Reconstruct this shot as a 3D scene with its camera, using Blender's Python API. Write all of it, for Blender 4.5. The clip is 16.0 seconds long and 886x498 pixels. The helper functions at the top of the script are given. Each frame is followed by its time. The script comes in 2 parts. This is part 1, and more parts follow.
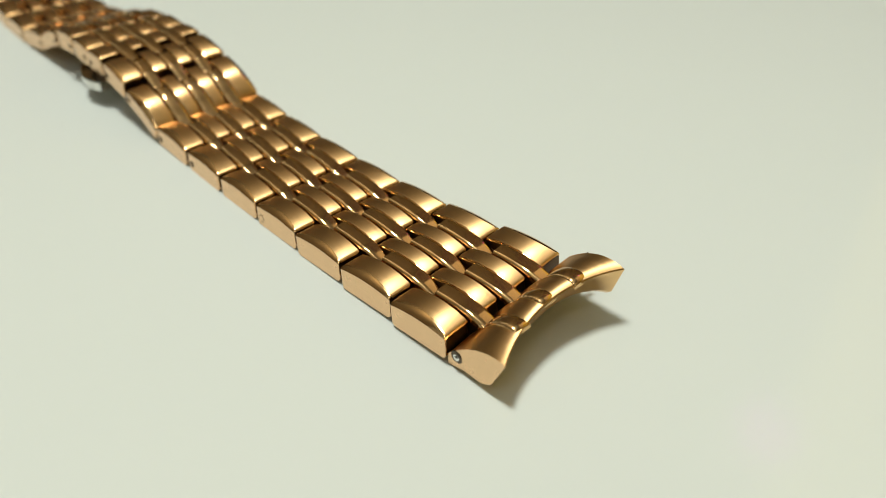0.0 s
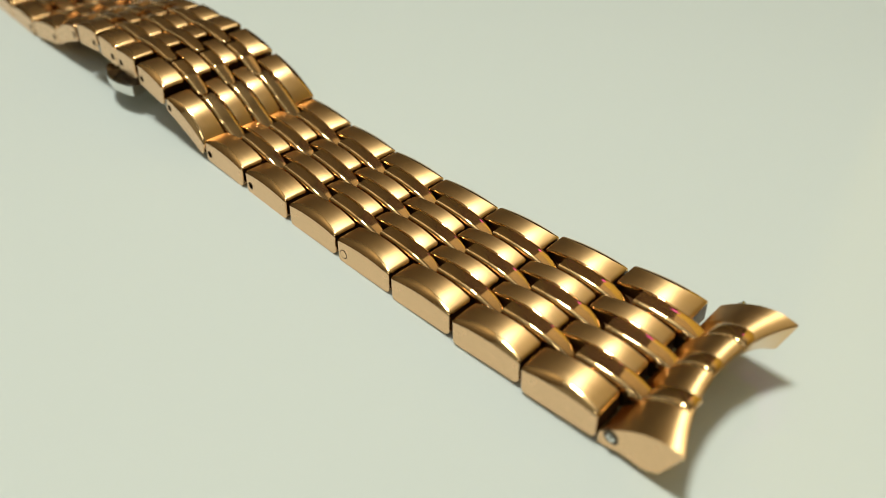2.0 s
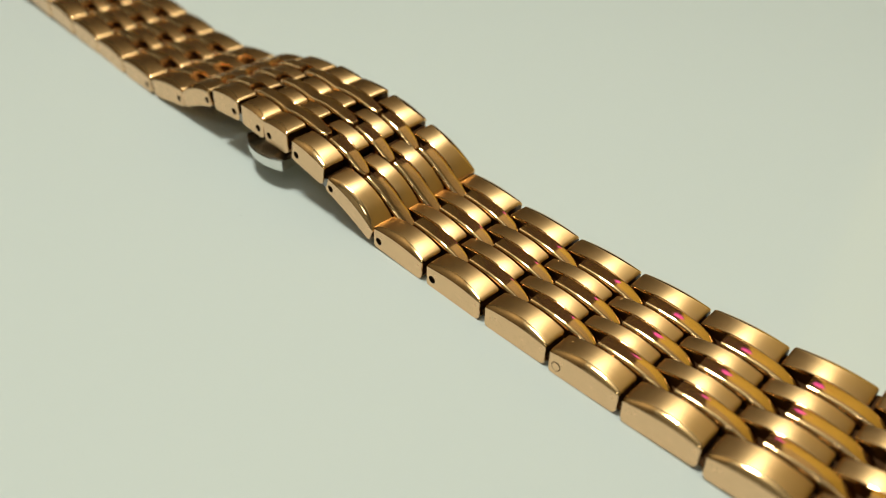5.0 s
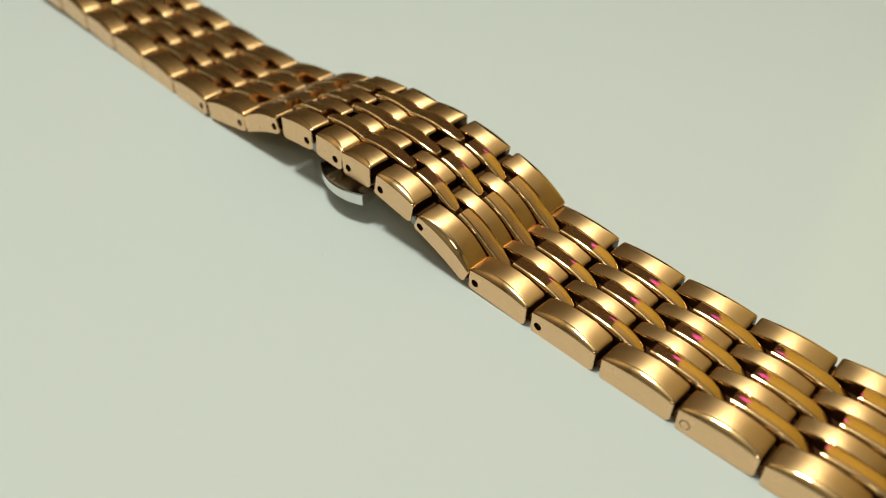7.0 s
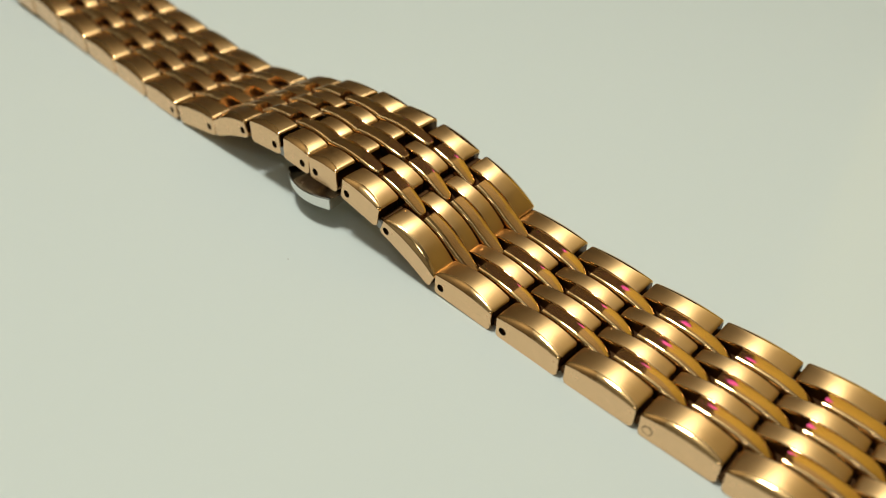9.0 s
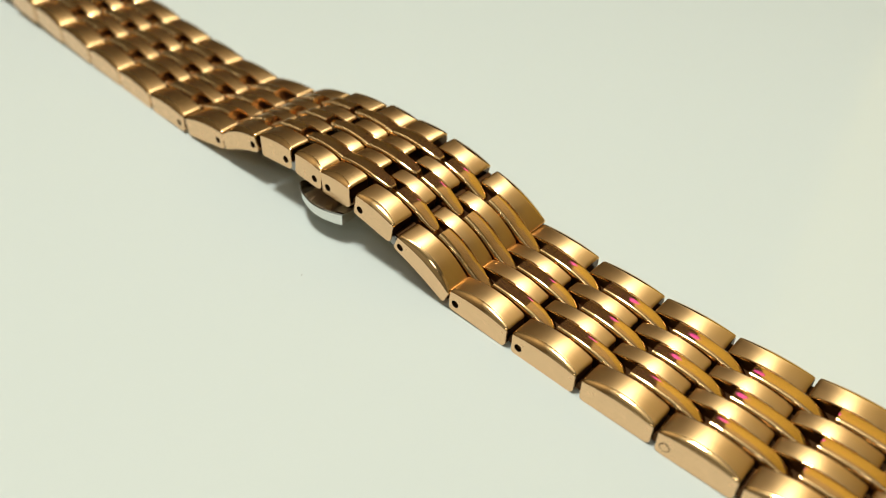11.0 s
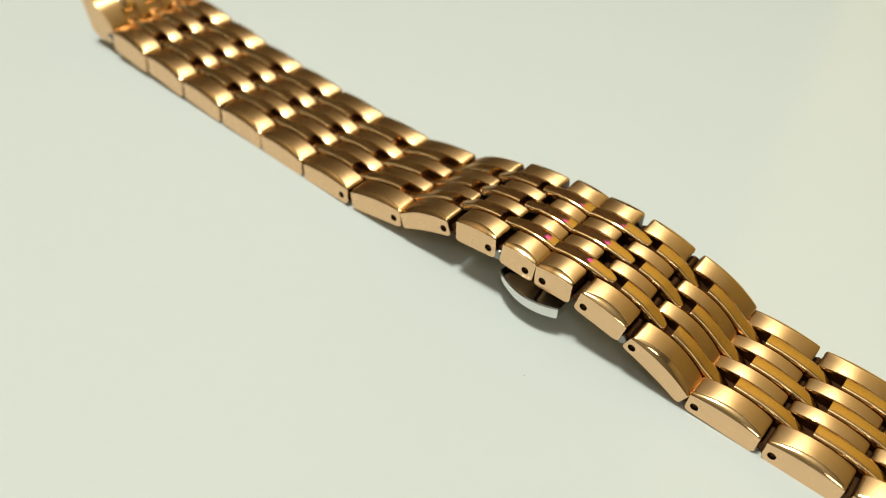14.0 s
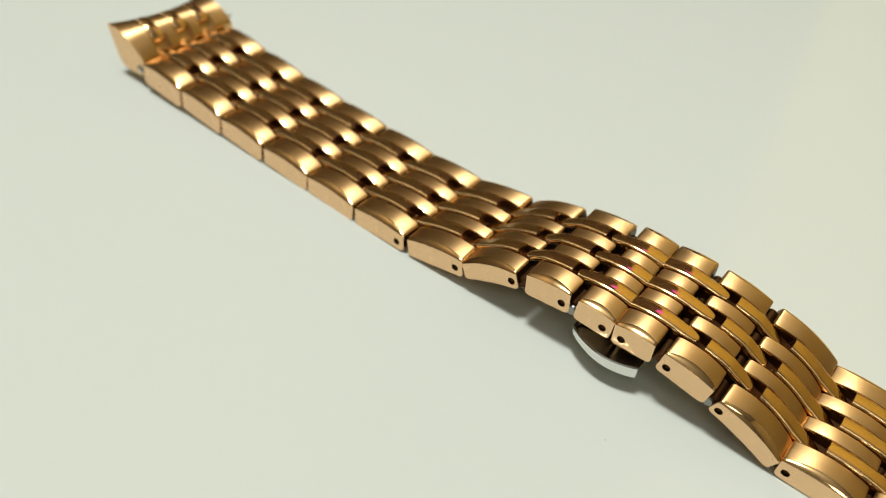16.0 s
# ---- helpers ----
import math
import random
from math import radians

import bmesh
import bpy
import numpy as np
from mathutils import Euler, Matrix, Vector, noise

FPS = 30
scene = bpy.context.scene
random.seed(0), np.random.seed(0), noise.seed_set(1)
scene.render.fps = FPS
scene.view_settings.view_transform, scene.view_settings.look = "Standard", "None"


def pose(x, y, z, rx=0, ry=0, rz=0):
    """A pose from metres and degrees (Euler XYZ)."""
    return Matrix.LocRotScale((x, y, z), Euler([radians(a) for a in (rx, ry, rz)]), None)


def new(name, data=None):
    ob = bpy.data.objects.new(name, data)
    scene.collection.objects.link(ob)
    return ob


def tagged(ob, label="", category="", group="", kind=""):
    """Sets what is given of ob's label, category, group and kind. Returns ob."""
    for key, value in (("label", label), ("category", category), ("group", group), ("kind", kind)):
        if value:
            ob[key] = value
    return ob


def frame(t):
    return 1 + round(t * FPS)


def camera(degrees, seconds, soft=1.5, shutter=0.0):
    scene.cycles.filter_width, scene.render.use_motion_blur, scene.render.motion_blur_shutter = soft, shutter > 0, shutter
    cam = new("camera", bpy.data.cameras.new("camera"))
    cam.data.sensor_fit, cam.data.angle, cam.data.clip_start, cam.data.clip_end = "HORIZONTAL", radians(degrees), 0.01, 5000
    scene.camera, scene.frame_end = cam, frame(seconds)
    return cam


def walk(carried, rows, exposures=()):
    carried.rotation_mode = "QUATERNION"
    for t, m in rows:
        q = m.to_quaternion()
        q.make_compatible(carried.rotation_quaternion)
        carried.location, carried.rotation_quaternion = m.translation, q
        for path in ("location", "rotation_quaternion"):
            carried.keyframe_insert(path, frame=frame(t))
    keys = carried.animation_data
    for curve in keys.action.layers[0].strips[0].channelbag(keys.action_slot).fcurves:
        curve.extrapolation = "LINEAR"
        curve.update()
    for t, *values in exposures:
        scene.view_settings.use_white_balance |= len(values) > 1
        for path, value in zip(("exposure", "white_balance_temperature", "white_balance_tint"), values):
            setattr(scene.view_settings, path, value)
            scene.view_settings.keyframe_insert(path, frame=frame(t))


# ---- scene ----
# A rose-gold watch bracelet with a butterfly clasp, laid out on a glossy white table.
# Lengths below are in centimetres and become metres by CM. The bracelet lies along y.
CM = 0.01

cam = camera(56.5, 16.0, soft=0.8)
cam.data.dof.use_dof, cam.data.dof.focus_distance, cam.data.dof.aperture_fstop = True, 0.098, 19.0
# seconds, eye x y z (cm), yaw, pitch, roll (degrees)
PATH = [
    (0.0, -5.452, -4.776, 6.503, -43.49, -36.61, 0.65),
    (0.5, -5.400, -4.106, 6.444, -43.94, -37.26, 0.72),
    (1.0, -5.342, -3.343, 6.298, -44.48, -38.13, 0.91),
    (1.5, -5.326, -2.841, 6.283, -45.01, -38.60, 1.08),
    (2.0, -5.414, -2.399, 6.216, -45.74, -38.71, 1.61),
    (2.5, -5.484, -2.033, 6.093, -46.12, -38.78, 1.79),
    (3.0, -5.744, -1.566, 6.264, -46.58, -38.89, 2.16),
    (3.5, -5.973, -0.941, 6.343, -46.48, -38.79, 2.10),
    (4.0, -6.091, -0.260, 6.479, -46.32, -38.81, 1.99),
    (4.2, -6.114, -0.158, 6.482, -45.88, -38.51, 1.87),
    (6.3, -6.331, 1.523, 6.892, -47.58, -40.01, 2.33),
    (6.5, -6.414, 1.711, 6.795, -47.64, -39.71, 2.31),
    (7.0, -6.466, 1.983, 6.809, -47.98, -40.48, 2.31),
    (7.5, -6.382, 1.997, 6.797, -48.12, -40.28, 2.41),
    (8.0, -6.228, 1.744, 6.759, -48.36, -39.96, 2.65),
    (8.5, -6.197, 1.760, 6.757, -48.07, -40.07, 2.39),
    (9.0, -6.172, 1.754, 6.761, -48.28, -40.11, 2.46),
    (9.2, -6.186, 1.732, 6.742, -48.71, -39.79, 2.80),
    (11.3, -6.400, 2.290, 7.126, -49.97, -40.80, 3.10),
    (11.5, -6.669, 2.694, 7.234, -50.19, -41.28, 2.94),
    (12.0, -6.714, 3.454, 7.360, -51.47, -42.15, 3.47),
    (12.5, -6.645, 3.807, 7.444, -52.57, -42.60, 3.92),
    (13.0, -6.965, 4.363, 7.532, -53.43, -42.85, 4.32),
    (13.5, -7.215, 5.074, 7.700, -54.22, -42.78, 4.98),
    (14.0, -7.484, 5.600, 7.792, -54.87, -42.90, 5.36),
    (14.5, -7.567, 5.979, 8.015, -55.48, -43.05, 5.71),
    (15.0, -7.629, 6.533, 8.090, -56.33, -42.83, 6.15),
    (15.5, -7.686, 6.848, 8.036, -56.48, -42.82, 6.26),
    (16.0, -7.535, 7.011, 7.904, -56.91, -42.93, 6.45),
]
walk(
    cam,
    [(t, pose(x * CM, y * CM, z * CM, 0, 0, yaw) @ pose(0, 0, 0, 90 + pitch) @ pose(0, 0, 0, 0, 0, roll)) for t, x, y, z, yaw, pitch, roll in PATH],
    exposures=[(0.0, -0.05, 6500, 10), (1.0, -0.12, 6500, 9), (2.0, -0.15, 6500, 8), (4.0, -0.22, 6500, 7), (9.0, -0.27, 6500, 9), (9.2, -0.06, 6500, 10), (11.3, 0.02, 6500, 10), (12.5, 0.04, 6500, 10), (14.0, -0.03, 6500, 11), (16.0, -0.09, 6500, 12)],
)

# ---- light: an overhead lamp, an added fill light and the dim room around the table ----
world = bpy.data.worlds.new("room_air")
scene.world = world
world.use_nodes = True
world.node_tree.nodes["Background"].inputs["Color"].default_value = (0.5, 0.45, 0.38, 1)
world.node_tree.nodes["Background"].inputs["Strength"].default_value = 0.015


def lamp(name, place, size, watts, colour):
    data = bpy.data.lights.new(name, "POINT")
    data.energy, data.color, data.shadow_soft_size = watts, colour, size
    new(name, data).matrix_world = pose(*place)


lamp("overhead_light", (-0.10, 0.36, 1.62), 0.14, 84.0, (0.955, 1.0, 0.95))
# Weak fill added from the south-west to lighten the shadows under the clasp.
lamp("overhead_light", (-0.85, -0.42, 1.50), 0.15, 6.0, (0.955, 1.0, 0.95))


# ---- materials ----
def material(name, colour, metal, rough, grain=None, bump=0.0, stain=0.0, coat=0.0, specular=0.5, brushed=0.0):
    """A principled surface. grain: the scale of its fine streaks along x, y, z per metre."""
    m = bpy.data.materials.new(name)
    m.use_nodes = True
    nt = m.node_tree
    b = nt.nodes["Principled BSDF"]
    b.inputs["Base Color"].default_value = (*colour, 1)
    b.inputs["Metallic"].default_value = metal
    b.inputs["Roughness"].default_value = rough
    b.inputs["Coat Weight"].default_value = coat
    b.inputs["Specular IOR Level"].default_value = specular
    if brushed:
        across = nt.nodes.new("ShaderNodeCombineXYZ")
        across.inputs["X"].default_value = 1.0
        turn = nt.nodes.new("ShaderNodeVectorTransform")
        turn.vector_type, turn.convert_from, turn.convert_to = "VECTOR", "OBJECT", "WORLD"
        nt.links.new(across.outputs[0], turn.inputs[0])
        nt.links.new(turn.outputs[0], b.inputs["Tangent"])
        b.inputs["Anisotropic"].default_value = brushed
    co = nt.nodes.new("ShaderNodeTexCoord")
    if grain:
        mp = nt.nodes.new("ShaderNodeMapping")
        mp.inputs["Scale"].default_value = grain
        fine = nt.nodes.new("ShaderNodeTexNoise")
        fine.inputs["Scale"].default_value = 1.0
        fine.inputs["Detail"].default_value = 4.0
        nt.links.new(co.outputs["Object"], mp.inputs["Vector"])
        nt.links.new(mp.outputs["Vector"], fine.inputs["Vector"])
        streak = nt.nodes.new("ShaderNodeMapRange")
        streak.inputs["From Min"].default_value, streak.inputs["From Max"].default_value = 0.33, 0.67
        nt.links.new(fine.outputs["Fac"], streak.inputs["Value"])
        if bump:
            bp = nt.nodes.new("ShaderNodeBump")
            bp.inputs["Strength"].default_value = bump
            bp.inputs["Distance"].default_value = 0.00003
            nt.links.new(streak.outputs["Result"], bp.inputs["Height"])
            nt.links.new(bp.outputs["Normal"], b.inputs["Normal"])
        rr = nt.nodes.new("ShaderNodeMapRange")
        rr.inputs["To Min"].default_value, rr.inputs["To Max"].default_value = rough * 0.86, rough * 1.15
        nt.links.new(streak.outputs["Result"], rr.inputs["Value"])
        nt.links.new(rr.outputs["Result"], b.inputs["Roughness"])
    if stain and grain:
        big = nt.nodes.new("ShaderNodeTexNoise")
        big.inputs["Scale"].default_value = 260.0
        big.inputs["Detail"].default_value = 5.0
        nt.links.new(co.outputs["Object"], big.inputs["Vector"])
        mx = nt.nodes.new("ShaderNodeMix")
        mx.data_type = "RGBA"
        mx.inputs[6].default_value = (*[c * (1 - stain) for c in colour], 1)
        mx.inputs[7].default_value = (*[min(1, c * (1 + stain * 0.5)) for c in colour], 1)
        both = nt.nodes.new("ShaderNodeMath")
        both.operation = "MULTIPLY_ADD"
        both.inputs[1].default_value = 0.6
        half = nt.nodes.new("ShaderNodeMath")
        half.operation = "MULTIPLY"
        half.inputs[1].default_value = 0.4
        nt.links.new(big.outputs["Fac"], half.inputs[0])
        nt.links.new(streak.outputs["Result"], both.inputs[0])
        nt.links.new(half.outputs[0], both.inputs[2])
        nt.links.new(both.outputs[0], mx.inputs[0])
        nt.links.new(mx.outputs[2], b.inputs["Base Color"])
    return m


GOLD = (0.81, 0.51, 0.23)
DULL_GOLD = (0.80, 0.50, 0.218)
BRUSHED = material("brushed_rose_gold", DULL_GOLD, 1.0, 0.40, (13000, 90, 90), 0.07, 0.06, brushed=0.93)
POLISHED = material("polished_rose_gold", GOLD, 1.0, 0.06, (900, 900, 900), 0.02, 0.06)
EDGE = material("softly_polished_rose_gold", GOLD, 1.0, 0.095, (900, 900, 900), 0.02, 0.06)
SATIN = material("satin_rose_gold", (0.89, 0.58, 0.33), 1.0, 0.24, (900, 900, 900), 0.02, 0.06)
STRIP = material("polished_rose_gold_with_faint_brushing", GOLD, 1.0, 0.07, (900, 900, 900), 0.02, 0.06)
STEEL = material("brushed_steel", (0.62, 0.61, 0.57), 1.0, 0.22, (600, 14000, 600), 0.15, 0.08)
POLISHED_STEEL = material("polished_steel", (0.80, 0.79, 0.75), 1.0, 0.1, (900, 900, 900), 0.02, 0.06)
DULL_STEEL = material("dull_steel", (0.30, 0.29, 0.27), 1.0, 0.35, (3000, 3000, 3000), 0.1, 0.1)
# Dark tone that paints the shade of holes, recesses and the hinge gap.
DARK = material("recess_shade_steel", (0.12, 0.09, 0.06), 1.0, 0.4, (4000, 4000, 4000), 0.1, 0.2)
# Core gold toned down to paint shade into the wells between pieces.
CORE = material("shaded_core_gold", (0.12, 0.055, 0.022), 1.0, 0.55, (3000, 3000, 3000), 0.1, 0.2)
# Gold darkened for faces inside the gaps: their shade is in the colour.
INNER = material("gap_shaded_gold", (0.09, 0.05, 0.022), 1.0, 0.38, (3000, 3000, 3000), 0.1, 0.2)
TABLE = material("glossy_white_laminate", (0.70, 0.735, 0.685), 0.0, 0.10, (35, 35, 35), 0.0, 0.0, specular=0.3)
DARK_WALL = material("dark_brown_wall_paint", (0.052, 0.027, 0.020), 0.0, 0.9, (40, 40, 40), 0.1, 0.0)
TAN_WALL = material("tan_wall_paint", (0.10, 0.076, 0.047), 0.0, 0.9, (40, 40, 40), 0.1, 0.0)
OCHRE_WALL = material("ochre_wall_paint", (0.70, 0.52, 0.13), 0.0, 0.9, (40, 40, 40), 0.1, 0.0)
DUST = material("brown_dust", (0.26, 0.2, 0.13), 0.0, 0.9, (3000, 3000, 3000), 0.3, 0.2)
FLOOR = material("light_wooden_floor", (0.42, 0.34, 0.24), 0.0, 0.5, (60, 6, 60), 0.1, 0.25)
CREAM_WALL = material("cream_wall_paint", (0.46, 0.36, 0.24), 0.0, 0.9, (40, 40, 40), 0.1, 0.0)
WEST_WALL = material("grey_wall_paint", (0.16, 0.155, 0.14), 0.0, 0.9, (40, 40, 40), 0.1, 0.0)
SOUTH_WALL = material("light_cream_wall_paint", (0.29, 0.235, 0.13), 0.0, 0.9, (40, 40, 40), 0.1, 0.0)
CEILING = material("plain_ceiling_paint", (0.195, 0.19, 0.175), 0.0, 0.9, (40, 40, 40), 0.1, 0.0)


def faint_brushing(m, share):
    """Lays a broad brushed sheen over a polished metal."""
    nt = m.node_tree
    sheen = nt.nodes.new("ShaderNodeBsdfAnisotropic")
    sheen.inputs["Color"].default_value = (*DULL_GOLD, 1)
    sheen.inputs["Roughness"].default_value = 0.40
    sheen.inputs["Anisotropy"].default_value = 0.9
    across = nt.nodes.new("ShaderNodeCombineXYZ")
    across.inputs["X"].default_value = 1.0
    turn = nt.nodes.new("ShaderNodeVectorTransform")
    turn.vector_type, turn.convert_from, turn.convert_to = "VECTOR", "OBJECT", "WORLD"
    nt.links.new(across.outputs[0], turn.inputs[0])
    nt.links.new(turn.outputs[0], sheen.inputs["Tangent"])
    mix = nt.nodes.new("ShaderNodeMixShader")
    mix.inputs[0].default_value = share
    nt.links.new(nt.nodes["Principled BSDF"].outputs[0], mix.inputs[1])
    nt.links.new(sheen.outputs[0], mix.inputs[2])
    nt.links.new(mix.outputs[0], nt.nodes["Material Output"].inputs["Surface"])


faint_brushing(STRIP, 0.2)

# Glow of the added pink light that the polished strips mirror.
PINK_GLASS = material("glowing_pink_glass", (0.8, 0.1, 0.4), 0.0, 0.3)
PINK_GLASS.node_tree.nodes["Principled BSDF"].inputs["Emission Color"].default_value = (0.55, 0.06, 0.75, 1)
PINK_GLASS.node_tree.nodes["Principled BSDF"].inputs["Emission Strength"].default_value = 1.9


# ---- making meshes ----
def mesh_of(name, bm, mats):
    bmesh.ops.recalc_face_normals(bm, faces=bm.faces)
    bmesh.ops.scale(bm, vec=(CM, CM, CM), verts=bm.verts)
    me = bpy.data.meshes.new(name)
    bm.to_mesh(me)
    bm.free()
    for m in mats:
        me.materials.append(m)
    return me


def part(name, me, parent, label="", m=None):
    ob = new(name, me)
    ob.parent = parent
    if m is not None:
        ob.matrix_basis = m
    if label:
        ob["label"] = label
    return ob


def loft(stations, sharp=32.0, cap=1, first=None):
    """A closed body through cross-sections of equal counts: stations of [(x, y, z, slot), ...]; slot is the material of the
    strip that starts at that point."""
    bm = bmesh.new()
    rings = [[bm.verts.new(p[:3]) for p in ring] for ring in stations]
    n = len(rings[0])
    for a, b, src in zip(rings, rings[1:], stations):
        for i in range(n):
            f = bm.faces.new((a[i], a[(i + 1) % n], b[(i + 1) % n], b[i]))
            f.material_index = src[i][3]
            f.smooth = True
    for ring, slot in ((rings[0], cap if first is None else first), (rings[-1], cap)):
        f = bm.faces.new(ring)
        f.material_index = slot
    crease(bm, sharp)
    return bm


def crease(bm, sharp):
    bm.normal_update()
    bmesh.ops.recalc_face_normals(bm, faces=bm.faces)
    for e in bm.edges:
        e.smooth = len(e.link_faces) == 2 and e.calc_face_angle(0) < radians(sharp)


def cylinder(bm, a, b, r, slot=0, n=14):
    a, b = Vector(a), Vector(b)
    q = (b - a).to_track_quat("Z", "Y")
    rings = []
    for c in (a, b):
        rings.append([bm.verts.new(c + q @ Vector((r * math.cos(k * math.tau / n), r * math.sin(k * math.tau / n), 0))) for k in range(n)])
    for k in range(n):
        f = bm.faces.new((rings[0][k], rings[0][(k + 1) % n], rings[1][(k + 1) % n], rings[1][k]))
        f.smooth, f.material_index = True, slot
    for ring in rings:
        bm.faces.new(ring).material_index = slot


def spread(a, b, n, ends):
    """Places from a to b, n even steps between two rows of short ones that round the ends off."""
    return [a + d for d in ends] + [a + ends[-1] + (b - a - 2 * ends[-1]) * k / n for k in range(1, n)] + [b - d for d in reversed(ends)]


ENDS = (0.0, 0.006, 0.018, 0.04, 0.075)

# shares of the width: outer piece, polished strip, centre piece
SHARE_E, SHARE_P, SHARE_C = 0.193, 0.122, 0.124
WIDTH = 1.72
TOP, SAG, OVER, HOLE = 0.36, 0.085, 0.30, 0.08
# across the polished edge of an outer piece, from the flank to the brushed top
BEVEL = (0.0, 0.12, 0.27, 0.43, 0.60, 0.78, 0.92, 1.0)


def crown(y, length, sag):
    return TOP - sag * (2 * y / length) ** 2


def round_off(y, a, b, r):
    """How far a rounded end of radius r lies below the flat, at y between a and b."""
    d = min(y - a, b - y)
    return 0.0 if d >= r else r - math.sqrt(max(0.0, r * r - (r - d) ** 2))


def brushed_piece(x0, x1, length, sag, outer=0, hole=None, hole_z=0.12, gaps=(0.022, 0.022)):
    """A brushed piece between x0 and x1 with polished flanks and, towards the gaps, faces darkened as if shaded. outer:
    -1 or 1, the side that forms the bracelet's edge.
    hole: the y of the pin hole in the outer flank."""
    a, b = -length / 2 + gaps[0], length / 2 - gaps[1]
    stations = []
    for y in spread(a, b, 10, ENDS):
        top = crown(y, length, sag) - round_off(y, a, b, 0.018)
        low = 0.0 + round_off(y, a, b, 0.07) * 0.95 + sag * 0.25 * (1 - (2 * y / length) ** 2) * (1 if sag > 0.1 else 0)
        small = 0.012
        cut = 0.8 * round_off(y, a, b, 0.035)
        edge = 0.6 * round_off(y, a, b, 0.03)
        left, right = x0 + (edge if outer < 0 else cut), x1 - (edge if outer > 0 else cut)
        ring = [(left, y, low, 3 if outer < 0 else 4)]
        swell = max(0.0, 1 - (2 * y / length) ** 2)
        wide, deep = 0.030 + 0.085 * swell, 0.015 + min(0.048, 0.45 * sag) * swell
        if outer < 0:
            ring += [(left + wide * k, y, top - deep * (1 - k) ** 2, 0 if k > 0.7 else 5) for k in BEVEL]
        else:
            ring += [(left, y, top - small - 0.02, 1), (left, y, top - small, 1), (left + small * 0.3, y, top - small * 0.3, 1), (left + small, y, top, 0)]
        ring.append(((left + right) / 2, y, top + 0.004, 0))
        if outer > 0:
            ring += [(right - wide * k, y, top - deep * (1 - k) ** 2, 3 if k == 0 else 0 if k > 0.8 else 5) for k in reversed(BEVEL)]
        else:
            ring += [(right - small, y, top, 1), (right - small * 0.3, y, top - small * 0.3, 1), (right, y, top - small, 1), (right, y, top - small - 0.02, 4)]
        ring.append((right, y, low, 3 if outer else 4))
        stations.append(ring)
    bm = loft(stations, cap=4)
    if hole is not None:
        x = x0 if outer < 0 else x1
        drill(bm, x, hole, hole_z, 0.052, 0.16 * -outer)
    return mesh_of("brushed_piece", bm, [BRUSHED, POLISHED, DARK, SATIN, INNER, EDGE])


def drill(bm, x, y, z, r, depth):
    """A round pin hole in the flat flank at x."""
    flank = [f for f in bm.faces if all(abs(v.co.x - x) < 1e-5 for v in f.verts)]
    edges = {}
    for f in flank:
        for e in f.edges:
            edges[e] = edges.get(e, 0) + 1
    rim = [e for e, c in edges.items() if c == 1]
    bmesh.ops.delete(bm, geom=flank, context="FACES_ONLY")
    bmesh.ops.delete(bm, geom=[e for e in edges if e.is_valid and not e.link_faces], context="EDGES")
    n = 16
    around = [bm.verts.new((x, y + r * math.cos(k * math.tau / n), z + r * math.sin(k * math.tau / n))) for k in range(n)]
    inner = [bm.verts.new((x + depth, v.co.y, v.co.z)) for v in around]
    loop = [bm.edges.new((around[k], around[(k + 1) % n])) for k in range(n)]
    made = bmesh.ops.triangle_fill(bm, use_beauty=True, use_dissolve=False, edges=[e for e in rim if e.is_valid] + loop)
    for g in made["geom"]:
        if isinstance(g, bmesh.types.BMFace):
            g.material_index = 3
    # The lining's dark colour carries the hole's shade.
    for k in range(n):
        f = bm.faces.new((around[k], around[(k + 1) % n], inner[(k + 1) % n], inner[k]))
        f.material_index, f.smooth = 2, True
    bm.faces.new(inner).material_index = 2
    crease(bm, 32)


def polished_strip(x, width, length, sag, back, over, droop, fold, ease, arch):
    """A polished, crowned strip that starts at y = back and reaches over the next link."""
    a, b = back, length / 2 + over
    stations = []
    bend, rise = a + ease * (b - a), 0.022
    reach = b - bend
    fall = 0.02 * reach + droop * reach * reach / (reach + (0.07 if fold else 0.18))
    steep = min(8 * sag * arch * arch * bend / (length * length), fall / reach)
    bow = (fall - steep * reach) / (reach * reach)
    for y in spread(a, b, 18, ENDS):
        flat_z = crown(min(y, bend) * arch, length, sag) + rise
        past = max(0.0, y - bend)
        top = flat_z - steep * past - bow * past * past - fold * max(0.0, y - length / 2 + 0.03) - 0.5 * round_off(y, a - 0.1, b, 0.009)
        tip = math.sqrt(1 - 0.74 * max(0.0, 1 - (b - y) / 0.10) ** 2)
        h = width / 2 * tip * (1 - 0.16 * max(0.0, 1 - (b - y) / 0.28))
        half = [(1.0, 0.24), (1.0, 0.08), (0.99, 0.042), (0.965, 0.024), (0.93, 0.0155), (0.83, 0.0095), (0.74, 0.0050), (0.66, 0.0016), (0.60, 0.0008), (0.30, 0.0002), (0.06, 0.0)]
        # The strip's lower sides and underside take the shaded gap colour.
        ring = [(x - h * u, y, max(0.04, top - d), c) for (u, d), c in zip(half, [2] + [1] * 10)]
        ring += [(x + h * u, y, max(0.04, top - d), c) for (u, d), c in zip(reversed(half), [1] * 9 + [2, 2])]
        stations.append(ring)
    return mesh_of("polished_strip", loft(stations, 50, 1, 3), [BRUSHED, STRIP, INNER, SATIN])


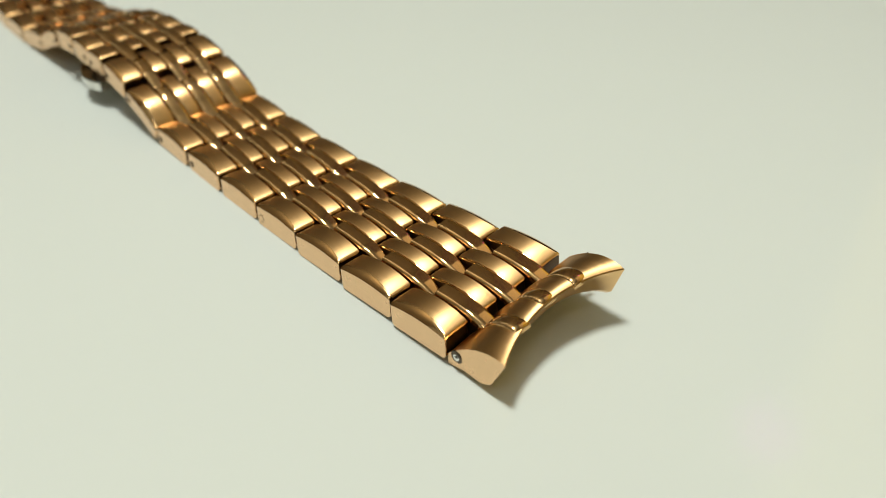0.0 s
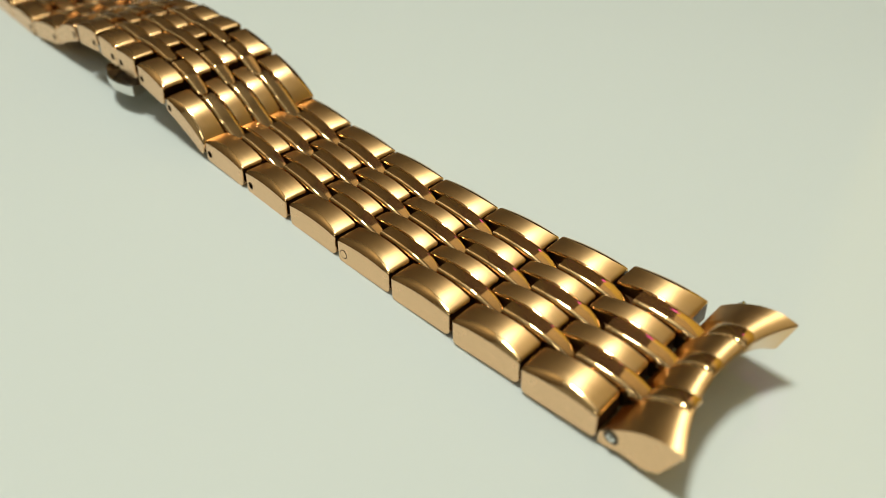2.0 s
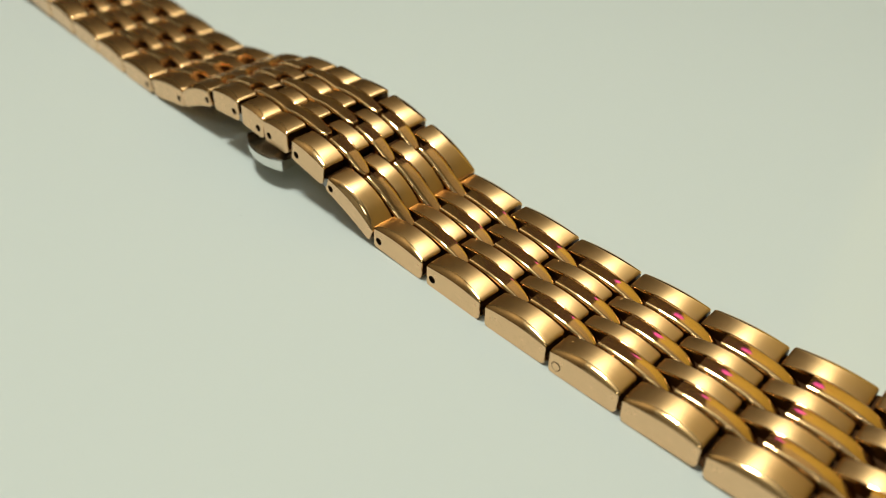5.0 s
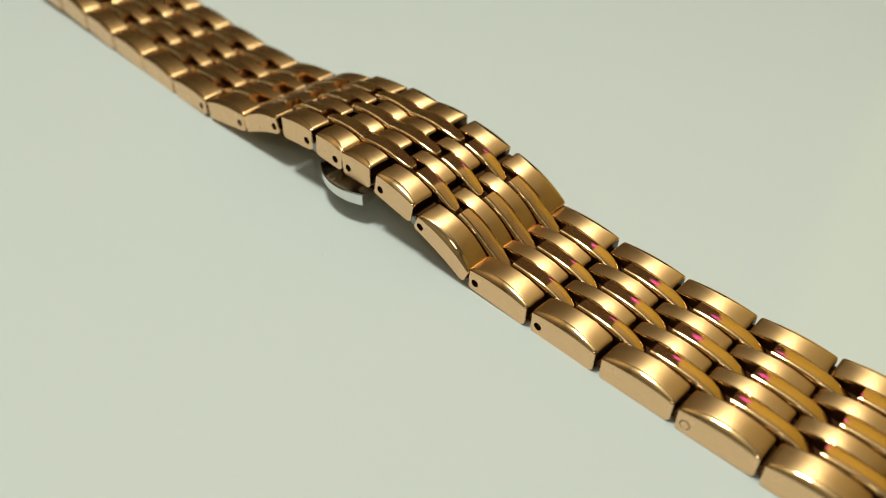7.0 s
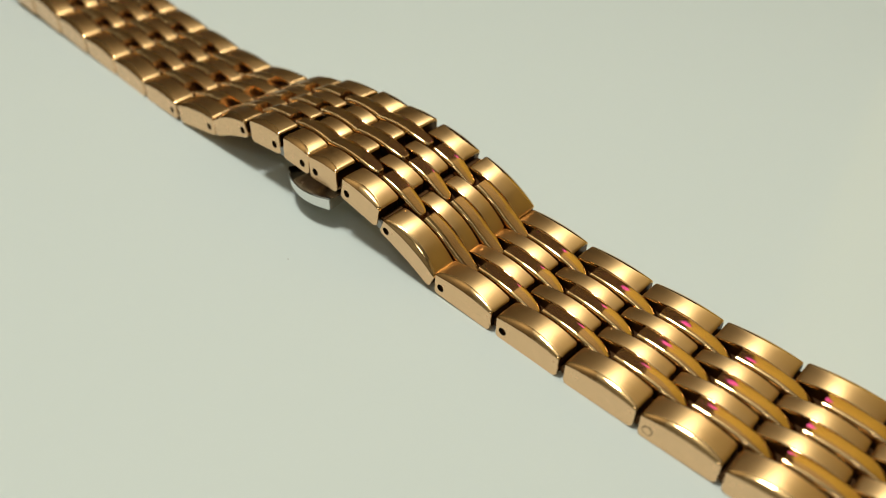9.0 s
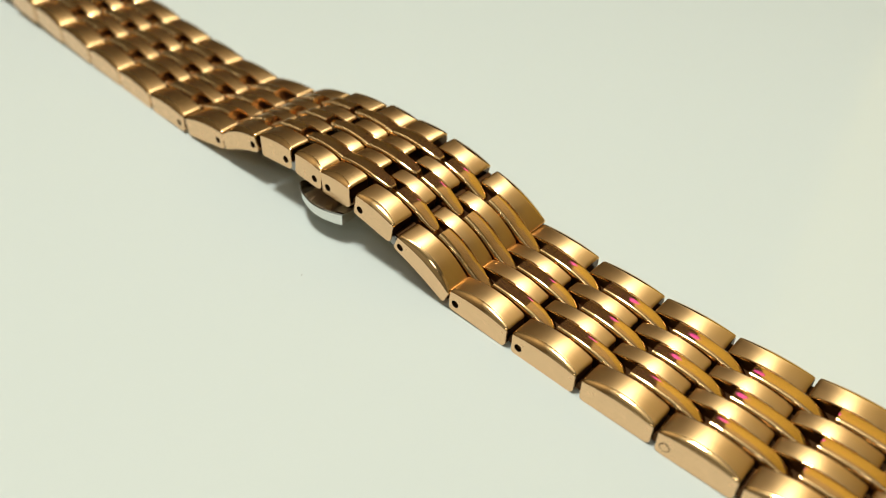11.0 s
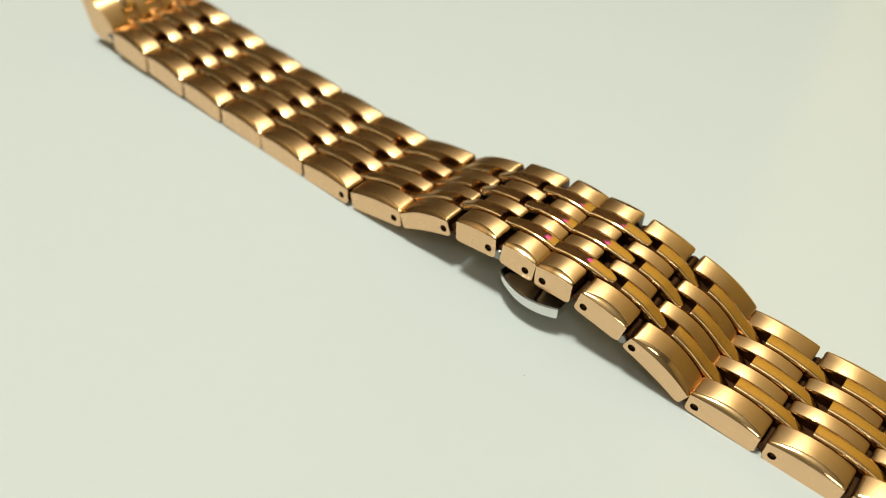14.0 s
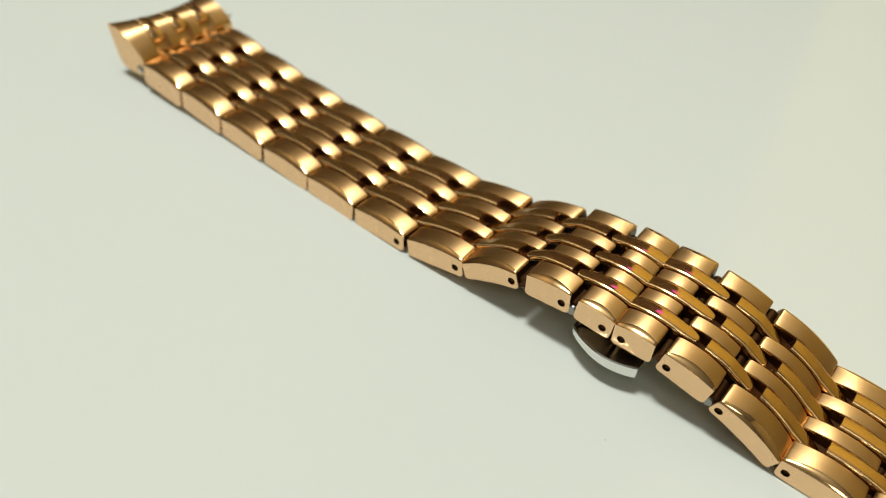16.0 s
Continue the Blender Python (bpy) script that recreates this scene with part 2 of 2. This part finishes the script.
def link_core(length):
    """The bridge under the pieces that holds a link together, with the pin barrels at both ends. Its dark colour stands
    in for the shade between the pieces.
    """
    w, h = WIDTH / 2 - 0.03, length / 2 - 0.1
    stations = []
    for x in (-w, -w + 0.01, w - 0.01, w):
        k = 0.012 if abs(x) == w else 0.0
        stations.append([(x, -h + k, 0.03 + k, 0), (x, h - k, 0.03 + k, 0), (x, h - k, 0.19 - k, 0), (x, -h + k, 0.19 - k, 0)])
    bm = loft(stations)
    # The first barrel fills the joint so that no slit of light passes.
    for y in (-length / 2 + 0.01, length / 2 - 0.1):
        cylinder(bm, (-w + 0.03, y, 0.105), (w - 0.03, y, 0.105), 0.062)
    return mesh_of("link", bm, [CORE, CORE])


# ---- the setting ----
def slab(name, x0, x1, y0, y1, z0, z1, mat, label):
    """A block, in metres, that belongs to the room."""
    bm = bmesh.new()
    bmesh.ops.create_cube(bm, size=1.0)
    for v in bm.verts:
        v.co = Vector(((x0 + x1) / 2 + v.co.x * (x1 - x0), (y0 + y1) / 2 + v.co.y * (y1 - y0), (z0 + z1) / 2 + v.co.z * (z1 - z0))) / CM
    ob = new(name, mesh_of(name, bm, [mat]))
    return tagged(ob, label, name.split("_")[0], kind="structure")


slab("tabletop", -0.70, 0.60, -0.60, 0.70, -0.03, 0.0, TABLE, "glossy off-white tabletop under the bracelet")
slab("floor", -1.4, 1.1, -1.4, 0.9, -0.80, -0.75, FLOOR, "plain light wooden floor of the room")
# Unseen walls that close the room; their tones are set for the gold's reflections.
slab("wall_north", -1.5, 1.2, 0.9, 1.0, -0.80, 2.1, TAN_WALL, "plain tan wall of the room")
slab("wall_south", -1.5, 1.2, -1.5, -1.4, -0.80, 2.1, SOUTH_WALL, "plain light cream wall of the room")
# The east side is cut into panels that shape what the strips mirror.
slab("wall_east_1", 1.1, 1.2, -1.4, 0.26, -0.80, 1.3, OCHRE_WALL, "unseen ochre wall panel added for yellow reflections in the gold")
slab("wall_east_3", 1.1, 1.2, -1.4, 0.26, 1.3, 2.1, CREAM_WALL, "unseen cream upper wall panel added for pale reflections in the gold")
slab("wall_east_2", 1.1, 1.2, 0.26, 0.9, -0.80, 2.1, DARK_WALL, "unseen dark brown wall panel added for dark reflections in the gold")
slab("wall_west", -1.5, -1.4, -1.4, 0.9, -0.80, 2.1, WEST_WALL, "plain light grey wall of the room")
slab("ceiling", -1.5, 1.2, -1.5, 1.0, 2.1, 2.2, CEILING, "plain ceiling of the room")


def table_leg(x, y):
    bm = bmesh.new()
    cylinder(bm, (0, 0, -75), (0, 0, -3), 2.2, 0, 24)
    part("table_leg", mesh_of("table_leg", bm, [STEEL]), tabletop, "", pose(x, y, 0))


tabletop = bpy.data.objects["tabletop"]
for x in (-0.62, 0.52):
    for y in (-0.52, 0.62):
        table_leg(x, y)


def pink_light():
    """A small round pink light, unseen itself, added on the east wall to put pink glints on the strips."""
    ob = tagged(new("pink_light"), "small unseen pink light added on the ochre wall for glints in the strips", "lamp")
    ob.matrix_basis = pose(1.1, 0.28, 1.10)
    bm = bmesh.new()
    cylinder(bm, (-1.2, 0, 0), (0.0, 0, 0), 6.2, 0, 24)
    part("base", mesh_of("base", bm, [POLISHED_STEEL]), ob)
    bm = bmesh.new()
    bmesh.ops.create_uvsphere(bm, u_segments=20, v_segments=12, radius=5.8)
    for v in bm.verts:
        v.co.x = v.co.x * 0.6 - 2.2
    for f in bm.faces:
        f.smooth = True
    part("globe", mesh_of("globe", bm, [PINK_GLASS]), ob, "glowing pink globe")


pink_light()

# ---- the bracelet ----
bracelet = tagged(
    new("watch_bracelet"),
    "brushed and polished rose gold watch bracelet lying on a table",
    "watch bracelet",
)

# joints between the links: centre x, y, height of the underside, width
JOINTS = [
    (0.138, 0.000, 0.115, 2.055), (0.098, 0.945, 0.080, 1.985), (0.058, 1.890, 0.050, 1.895), (0.038, 2.830, 0.020, 1.855),
    (0.028, 3.770, 0.008, 1.815), (0.028, 4.710, 0.000, 1.805), (0.048, 5.675, 0.000, 1.815), (0.063, 6.650, 0.030, 1.845),
    (0.073, 7.580, 0.430, 1.865), (0.073, 8.300, 0.570, 1.835), (0.073, 8.880, 0.560, 1.835), (0.068, 9.440, 0.600, 1.825),
    (0.058, 10.130, 0.540, 1.815), (0.048, 11.000, 0.190, 1.795), (0.028, 11.960, 0.030, 1.795), (0.058, 12.926, 0.000, 1.795),
    (0.098, 13.890, 0.020, 1.795), (0.118, 14.850, 0.060, 1.795), (0.153, 15.800, 0.110, 1.805), (0.188, 16.760, 0.190, 1.835),
    (0.218, 17.710, 0.260, 1.865),
]


def link_pose(i):
    """Where link i (1 to 20) lies: its middle, turned so that its strips reach away from the clasp. The links grow deeper towards both ends."""
    a, b = JOINTS[i - 1], JOINTS[i]
    near = i <= 10
    start, end = (b, a) if near else (a, b)
    p, q = Vector((start[0], start[1], start[2])), Vector((end[0], end[1], end[2]))
    ahead = (q - p).normalized()
    lean = LEAN.get(i, 0.0)
    right = (ahead.cross(Vector((0, 0, 1))).normalized() + Vector((0, 0, lean))).normalized()
    up = right.cross(ahead)
    m = Matrix((right, ahead, up)).transposed().to_4x4()
    m.translation = ((p + q) / 2 + Vector((0, 0, (-lean if near else lean) * (a[3] + b[3]) / 4))) * CM
    low = (a[2] + b[2]) / 4
    deep = min(1.4, 1 + max(0.0, low) / TOP) if i <= 4 or i >= 16 else 1.0
    m.translation.z -= (deep - 1) * TOP * CM
    return m @ Matrix.Diagonal(((a[3] + b[3]) / 2 / WIDTH, 1, deep, 1)), (q - p).length


made = {}
# how steeply the strips of a link bend down where the next link falls away, and how far a link leans to its side
FOLD = {9: 0.20, 11: 0.12, 12: 0.28, 10: 0.05}
LEAN = {1: -0.052, 2: -0.022, 3: -0.010, 8: -0.05, 11: -0.015, 12: -0.04, 13: -0.035, 14: -0.01}


def link_meshes(length, sag, back, over, gaps, droop, fold):
    key = (round(length, 2), sag, back, over, fold, droop)
    if key not in made:
        w = WIDTH
        xs = [-w / 2]
        for share in (SHARE_E, SHARE_P, SHARE_C, SHARE_P, SHARE_C, SHARE_P, SHARE_E):
            xs.append(xs[-1] + share * w)
        y = -length / 2 + 0.14
        made[key] = {
            "core": link_core(length),
            "outer": {
                (side, hole): brushed_piece(*((xs[0], xs[1] - 0.006) if side < 0 else (xs[6] + 0.006, xs[7])), length, sag, side, y if hole else None, 0.12, [g * (0.62 if length < 0.9 else 1.0) for g in gaps])
                for side in (-1, 1)
                for hole in (False, True)
            },
            "centre": [brushed_piece(xs[k] + 0.006, xs[k + 1] - 0.006, length, sag, 0, None, 0.12, gaps) for k in (2, 4)],
            "strip": [polished_strip((xs[k] + xs[k + 1]) / 2, SHARE_P * w - 0.008, length, sag, back, over, droop, fold, 0.54 if droop > 0.3 or length > 0.9 else 0.6, 0.85 if droop < 0.3 and length > 0.9 else 0.7) for k in (1, 3, 5)],
        }
    return made[key]


def watch_link(i):
    m, length = link_pose(i)
    n = i if i <= 10 else 21 - i
    if n <= 7:
        length, sag = 0.955, SAG
    else:
        length, sag = round(length, 2), {8: 0.13, 9: 0.06, 10: 0.05}[n]
    fold = FOLD.get(i, 0.0)
    over = 0.22 if i > 10 else OVER
    before = 0.0 if n == 10 else 0.22 if i in (12, 13) else 0.285 if i > 13 else OVER
    back = -length / 2 + (0.012 if n == 10 else before + (0.01 if i > 10 else HOLE if n < 8 else 0.05))
    gaps = {8: (0.045, 0.03), 9: (0.045, 0.045), 10: (0.024, 0.05)}.get(n, (0.032, 0.032) if i <= 10 else (0.016, 0.012))
    parts = link_meshes(length, sag, back, over, gaps, (0.45 if i <= 10 else 0.25) if n < 8 else 0.2, fold)
    link = part("link", parts["core"], bracelet, "", m)
    seen = -1 if i > 10 else 1
    for side in (-1, 1):
        part("outer_piece", parts["outer"][(side, side == seen and 6 <= n)], link, "brushed rose gold outer piece with polished edge")
    if i == 4:
        bm = bmesh.new()
        x, y = WIDTH / 2, -length / 2 + 0.14
        cylinder(bm, (x - 0.1, y, 0.12), (x + 0.0015, y, 0.12), 0.060, 1, 20)
        cylinder(bm, (x - 0.1, y, 0.12), (x + 0.004, y, 0.12), 0.050, 0, 20)
        part("pin", mesh_of("pin", bm, [SATIN, INNER]), link, "round pin head flush in the polished edge")
    for me in parts["centre"]:
        part("centre_piece", me, link)
    for me in parts["strip"]:
        part("polished_strip", me, link, "mirror-polished rose gold strip")


for i in range(1, 21):
    watch_link(i)


def end_link(centre, y0, way, w, back_z, roll, mid, rise, low_left, low_right, bulge, horn, bar_left, bar_right, bar_tip, seat, skew, twist):
    """The end piece that hugs the watch case: brushed top, hollow curved front, two horns. It stands at y0 and reaches towards
    way (-1 or 1) in y; roll: how much higher its +x side lies per cm; low_left, low_right: the heights of its horns' feet; bulge: how much its top arches;
    horn: how much higher its -x horn stands; bar_left, bar_right: the heights of the spring bar's ends, and bar_tip that of its loose tip; seat: how deep the slots for the strips are;
    skew: how much further its -x horn reaches; twist: how much more its back leans than its front."""
    count = 64
    xs = [k / count * w - w / 2 for k in range(count + 1)]
    radius = 2.0
    centres = [(SHARE_E + SHARE_P / 2 + k * (SHARE_P + SHARE_C) - 0.5) * w for k in range(3)]

    def front(x):
        return mid + radius - math.sqrt(radius * radius - x * x) - skew * x

    def top(x, y):
        t = y / front(x)
        z = back_z + (roll + twist * (1 - t)) * x + rise * t * (1 + bulge - bulge * t) + 0.03 * (1 - (2 * x / w) ** 2)
        z += horn * t * max(0.0, 0.35 - x / w) / 0.85
        return z

    def slot(x, y):
        """How deep the top is cut where a strip of the last link dips in."""
        for c in centres:
            d = abs(x - c) / (SHARE_P * w / 2)
            if d < 1.2:
                return seat * min(1.0, (1.2 - d) / 0.15) * min(1.0, max(0.0, (0.2 - y) / 0.03))
        return 0.0

    bm = bmesh.new()
    n = 20
    up, down = [], []
    for x in xs:
        f = front(x)
        u = x / w + 0.5
        side = (2 * x / w) ** 2
        ys = [0.0] + [0.012 + (f - 0.024) * k / n for k in range(n + 1)] + [f]
        up.append([bm.verts.new((x, way * (y0 * way + y), max(0.02, top(x, y) - slot(x, y) - (0.012 if k in (0, len(ys) - 1) else 0)))) for k, y in enumerate(ys)])
        feet = low_left + (low_right - low_left) * u
        lift = (top(x, f) - 0.17 - feet) * max(0.0, 1 - side) ** 0.95
        back = max(0.015, min(feet + 0.05, top(x, 0.0) - 0.16))
        set_back = 0.03 + (0.27 - 0.11 * u) * side
        low = [(0.0, back), (f * 0.3, feet + 0.03 * (1 - side) + 0.3 * lift), (f * 0.55, feet + 0.6 * lift), (f - set_back - 0.05, feet + lift), (f - set_back, feet + lift + 0.015), (f - set_back * 0.62, feet + lift + 0.08)]
        down.append([bm.verts.new((x, way * (y0 * way + y), z)) for y, z in low])
    for a, b, c, d in zip(up, up[1:], down, down[1:]):
        for k in range(len(a) - 1):
            f = bm.faces.new((a[k], a[k + 1], b[k + 1], b[k]))
            f.smooth = True
        for k in range(len(c) - 1):
            f = bm.faces.new((c[k], d[k], d[k + 1], c[k + 1]))
            f.smooth, f.material_index = True, 1
        f = bm.faces.new((a[-1], c[-1], d[-1], b[-1]))
        f.smooth, f.material_index = True, 1
        f = bm.faces.new((a[0], b[0], d[0], c[0]))
        f.smooth, f.material_index = True, 1
    for u, d in ((up[0], down[0]), (up[-1], down[-1])):
        bm.faces.new(u + d[::-1]).material_index = 2
    crease(bm, 35)
    m = pose(centre * CM, 0, 0)
    ob = part("end_link", mesh_of("end_link", bm, [BRUSHED, POLISHED, SATIN]), bracelet, "brushed rose gold curved end link with pointed horns", m)
    for c in centres:
        f, h = front(c), SHARE_P * w / 2
        stations = []
        for y in spread(0.16, f - 0.006, 14, ENDS):
            z = top(c, min(y, f)) + 0.018 - 0.45 * round_off(y, 0.16, f - 0.006, 0.06)
            ring = [(-1.0, 0.06), (-0.99, 0.032), (-0.93, 0.021), (-0.78, 0.011), (-0.52, 0.004), (-0.2, 0.0), (0.2, 0.0), (0.52, 0.004), (0.78, 0.011), (0.93, 0.021), (0.99, 0.032), (1.0, 0.06)]
            stations.append([(c + h * u, y0 + way * y, z - d, 0) for u, d in ring])
        part("ridge", mesh_of("ridge", loft(stations, 50), [STRIP, STRIP]), ob, "raised rose gold ridge")
    bar = bmesh.new()
    a, b = Vector((-w / 2, y0 + way * 0.13, bar_left)), Vector((w / 2, y0 + way * 0.12, bar_right))
    d = (b - a).normalized()
    # A dark ring, slightly proud, stands in for the shaded recess round the bar.
    cylinder(bar, a - d * 0.004, b + d * 0.004, 0.082, 1, 20)
    cylinder(bar, a - d * 0.012, b + d * 0.05, 0.044, 0, 18)
    cylinder(bar, a - d * 0.026, b + d * 0.02, 0.022, 0)
    tip = Vector((w / 2, y0 + way * 0.18, bar_tip))
    cylinder(bar, tip - d * 0.12, tip + d * 0.06, 0.032)
    cylinder(bar, tip + d * 0.05, tip + d * 0.075, 0.040)
    cylinder(bar, tip + d * 0.07, tip + d * 0.14, 0.022)
    part("spring_bar", mesh_of("spring_bar", bar, [POLISHED_STEEL, DARK]), ob, "steel spring bar")


end_link(0.15, -0.03, -1, 2.00, 0.32, 0.089, 0.545, 0.335, 0.075, 0.26, 1.5, 0.0, 0.19, 0.30, 0.54, 0.06, 0.022, 0.065)
end_link(0.29, 17.735, 1, 1.88, 0.52, 0.03, 0.62, 0.22, 0.18, 0.22, 2.4, 0.16, 0.302, 0.428, 0.538, 0.12, 0.0, 0.0)


# ---- the butterfly clasp under the middle links ----
def plate(points, half, thick):
    """A bent plate through (y, z) points, of the given half width, rounded a little at its long edges."""
    stations = []
    for y, z in points:
        r = thick * 0.3
        stations.append([(-half, y, z + r, 0), (-half, y, z + thick - r, 0), (-half + r, y, z + thick, 0), (half - r, y, z + thick, 0),
                         (half, y, z + thick - r, 0), (half, y, z + r, 0), (half - r, y, z, 0), (-half + r, y, z, 0)])
    return loft(stations)


def between(y):
    for a, b in zip(JOINTS, JOINTS[1:]):
        if a[1] <= y <= b[1]:
            return a[2] + (b[2] - a[2]) * (y - a[1]) / (b[1] - a[1])
    return 0.0


clasp = part(
    "butterfly_clasp",
    mesh_of("butterfly_clasp", plate([(7.2 + 0.1 * k, max(0.03, 0.30 * math.sin(math.pi * (7.2 + 0.1 * k - 6.9) / 3.9) + 0.02)) for k in range(33)], 0.45, 0.07), [STEEL, STEEL]),
    bracelet,
    "folded steel butterfly clasp",
)
for y0, y1 in ((7.50, 8.80), (8.96, 9.70)):
    ys = [y0 + (y1 - y0) * k / 10 for k in range(11)]
    part("blade", mesh_of("blade", plate([(y, between(y) - 0.045) for y in ys], 0.46, 0.04), [STEEL, STEEL]), clasp)
for j in (8, 11):
    bm = bmesh.new()
    z = JOINTS[j][2] + 0.06
    # The barrel's middle is coloured dark, as the gap above it is shaded.
    cylinder(bm, (-0.70, JOINTS[j][1], z), (0.70, JOINTS[j][1], z), 0.045, 1)
    for s in (-1, 1):
        cylinder(bm, (s * 0.70, JOINTS[j][1], z), (s * 0.83, JOINTS[j][1], z), 0.06, 0)
    part("hinge_barrel", mesh_of("hinge_barrel", bm, [DULL_STEEL, DARK]), clasp)


def push_tab(side):
    """A crescent-shaped steel push tab that sticks out from under the links."""
    stations = []
    n = 22
    for k in range(n + 1):
        t = k / n
        y = 8.42 + 0.95 * t
        out = 0.86 + 0.17 * math.sin(math.pi * min(1.0, 0.06 + t * 0.94)) ** 0.8 - 0.05 * t
        inner = 0.60
        zt, zb = 0.455 - 0.02 * t, 0.275 + 0.06 * t * t
        ring = [(inner, y, zb + 0.04), (out - 0.02, y, zb), (out, y, zb + 0.012), (out, y, zt - 0.015), (out - 0.015, y, zt), (out - 0.09, y, zt - 0.02), (inner, y, zt - 0.03)]
        stations.append([(side * x, yy, z, 1 if i in (1, 2, 3) else 0) for i, (x, yy, z) in enumerate(ring)])
    part("push_tab", mesh_of("push_tab", loft(stations), [POLISHED_STEEL, POLISHED_STEEL]), clasp, "silver steel push tab")


push_tab(-1)
push_tab(1)


# ---- a speck of dust on the table ----
def dust_speck(x, y, size):
    bm = bmesh.new()
    bmesh.ops.create_icosphere(bm, subdivisions=2, radius=size)
    chance = random.Random(4)
    for v in bm.verts:
        v.co = Vector((v.co.x * 1.3, v.co.y, v.co.z * 0.6)) * chance.uniform(0.8, 1.2)
    low = min(v.co.z for v in bm.verts)
    for v in bm.verts:
        v.co.z -= low
    ob = tagged(new("dust_speck", mesh_of("dust_speck", bm, [DUST])), "tiny brown dust speck lying on the white tabletop", "dust")
    ob.matrix_basis = pose(x * CM, y * CM, 0)


dust_speck(-1.70, 8.31, 0.0065)
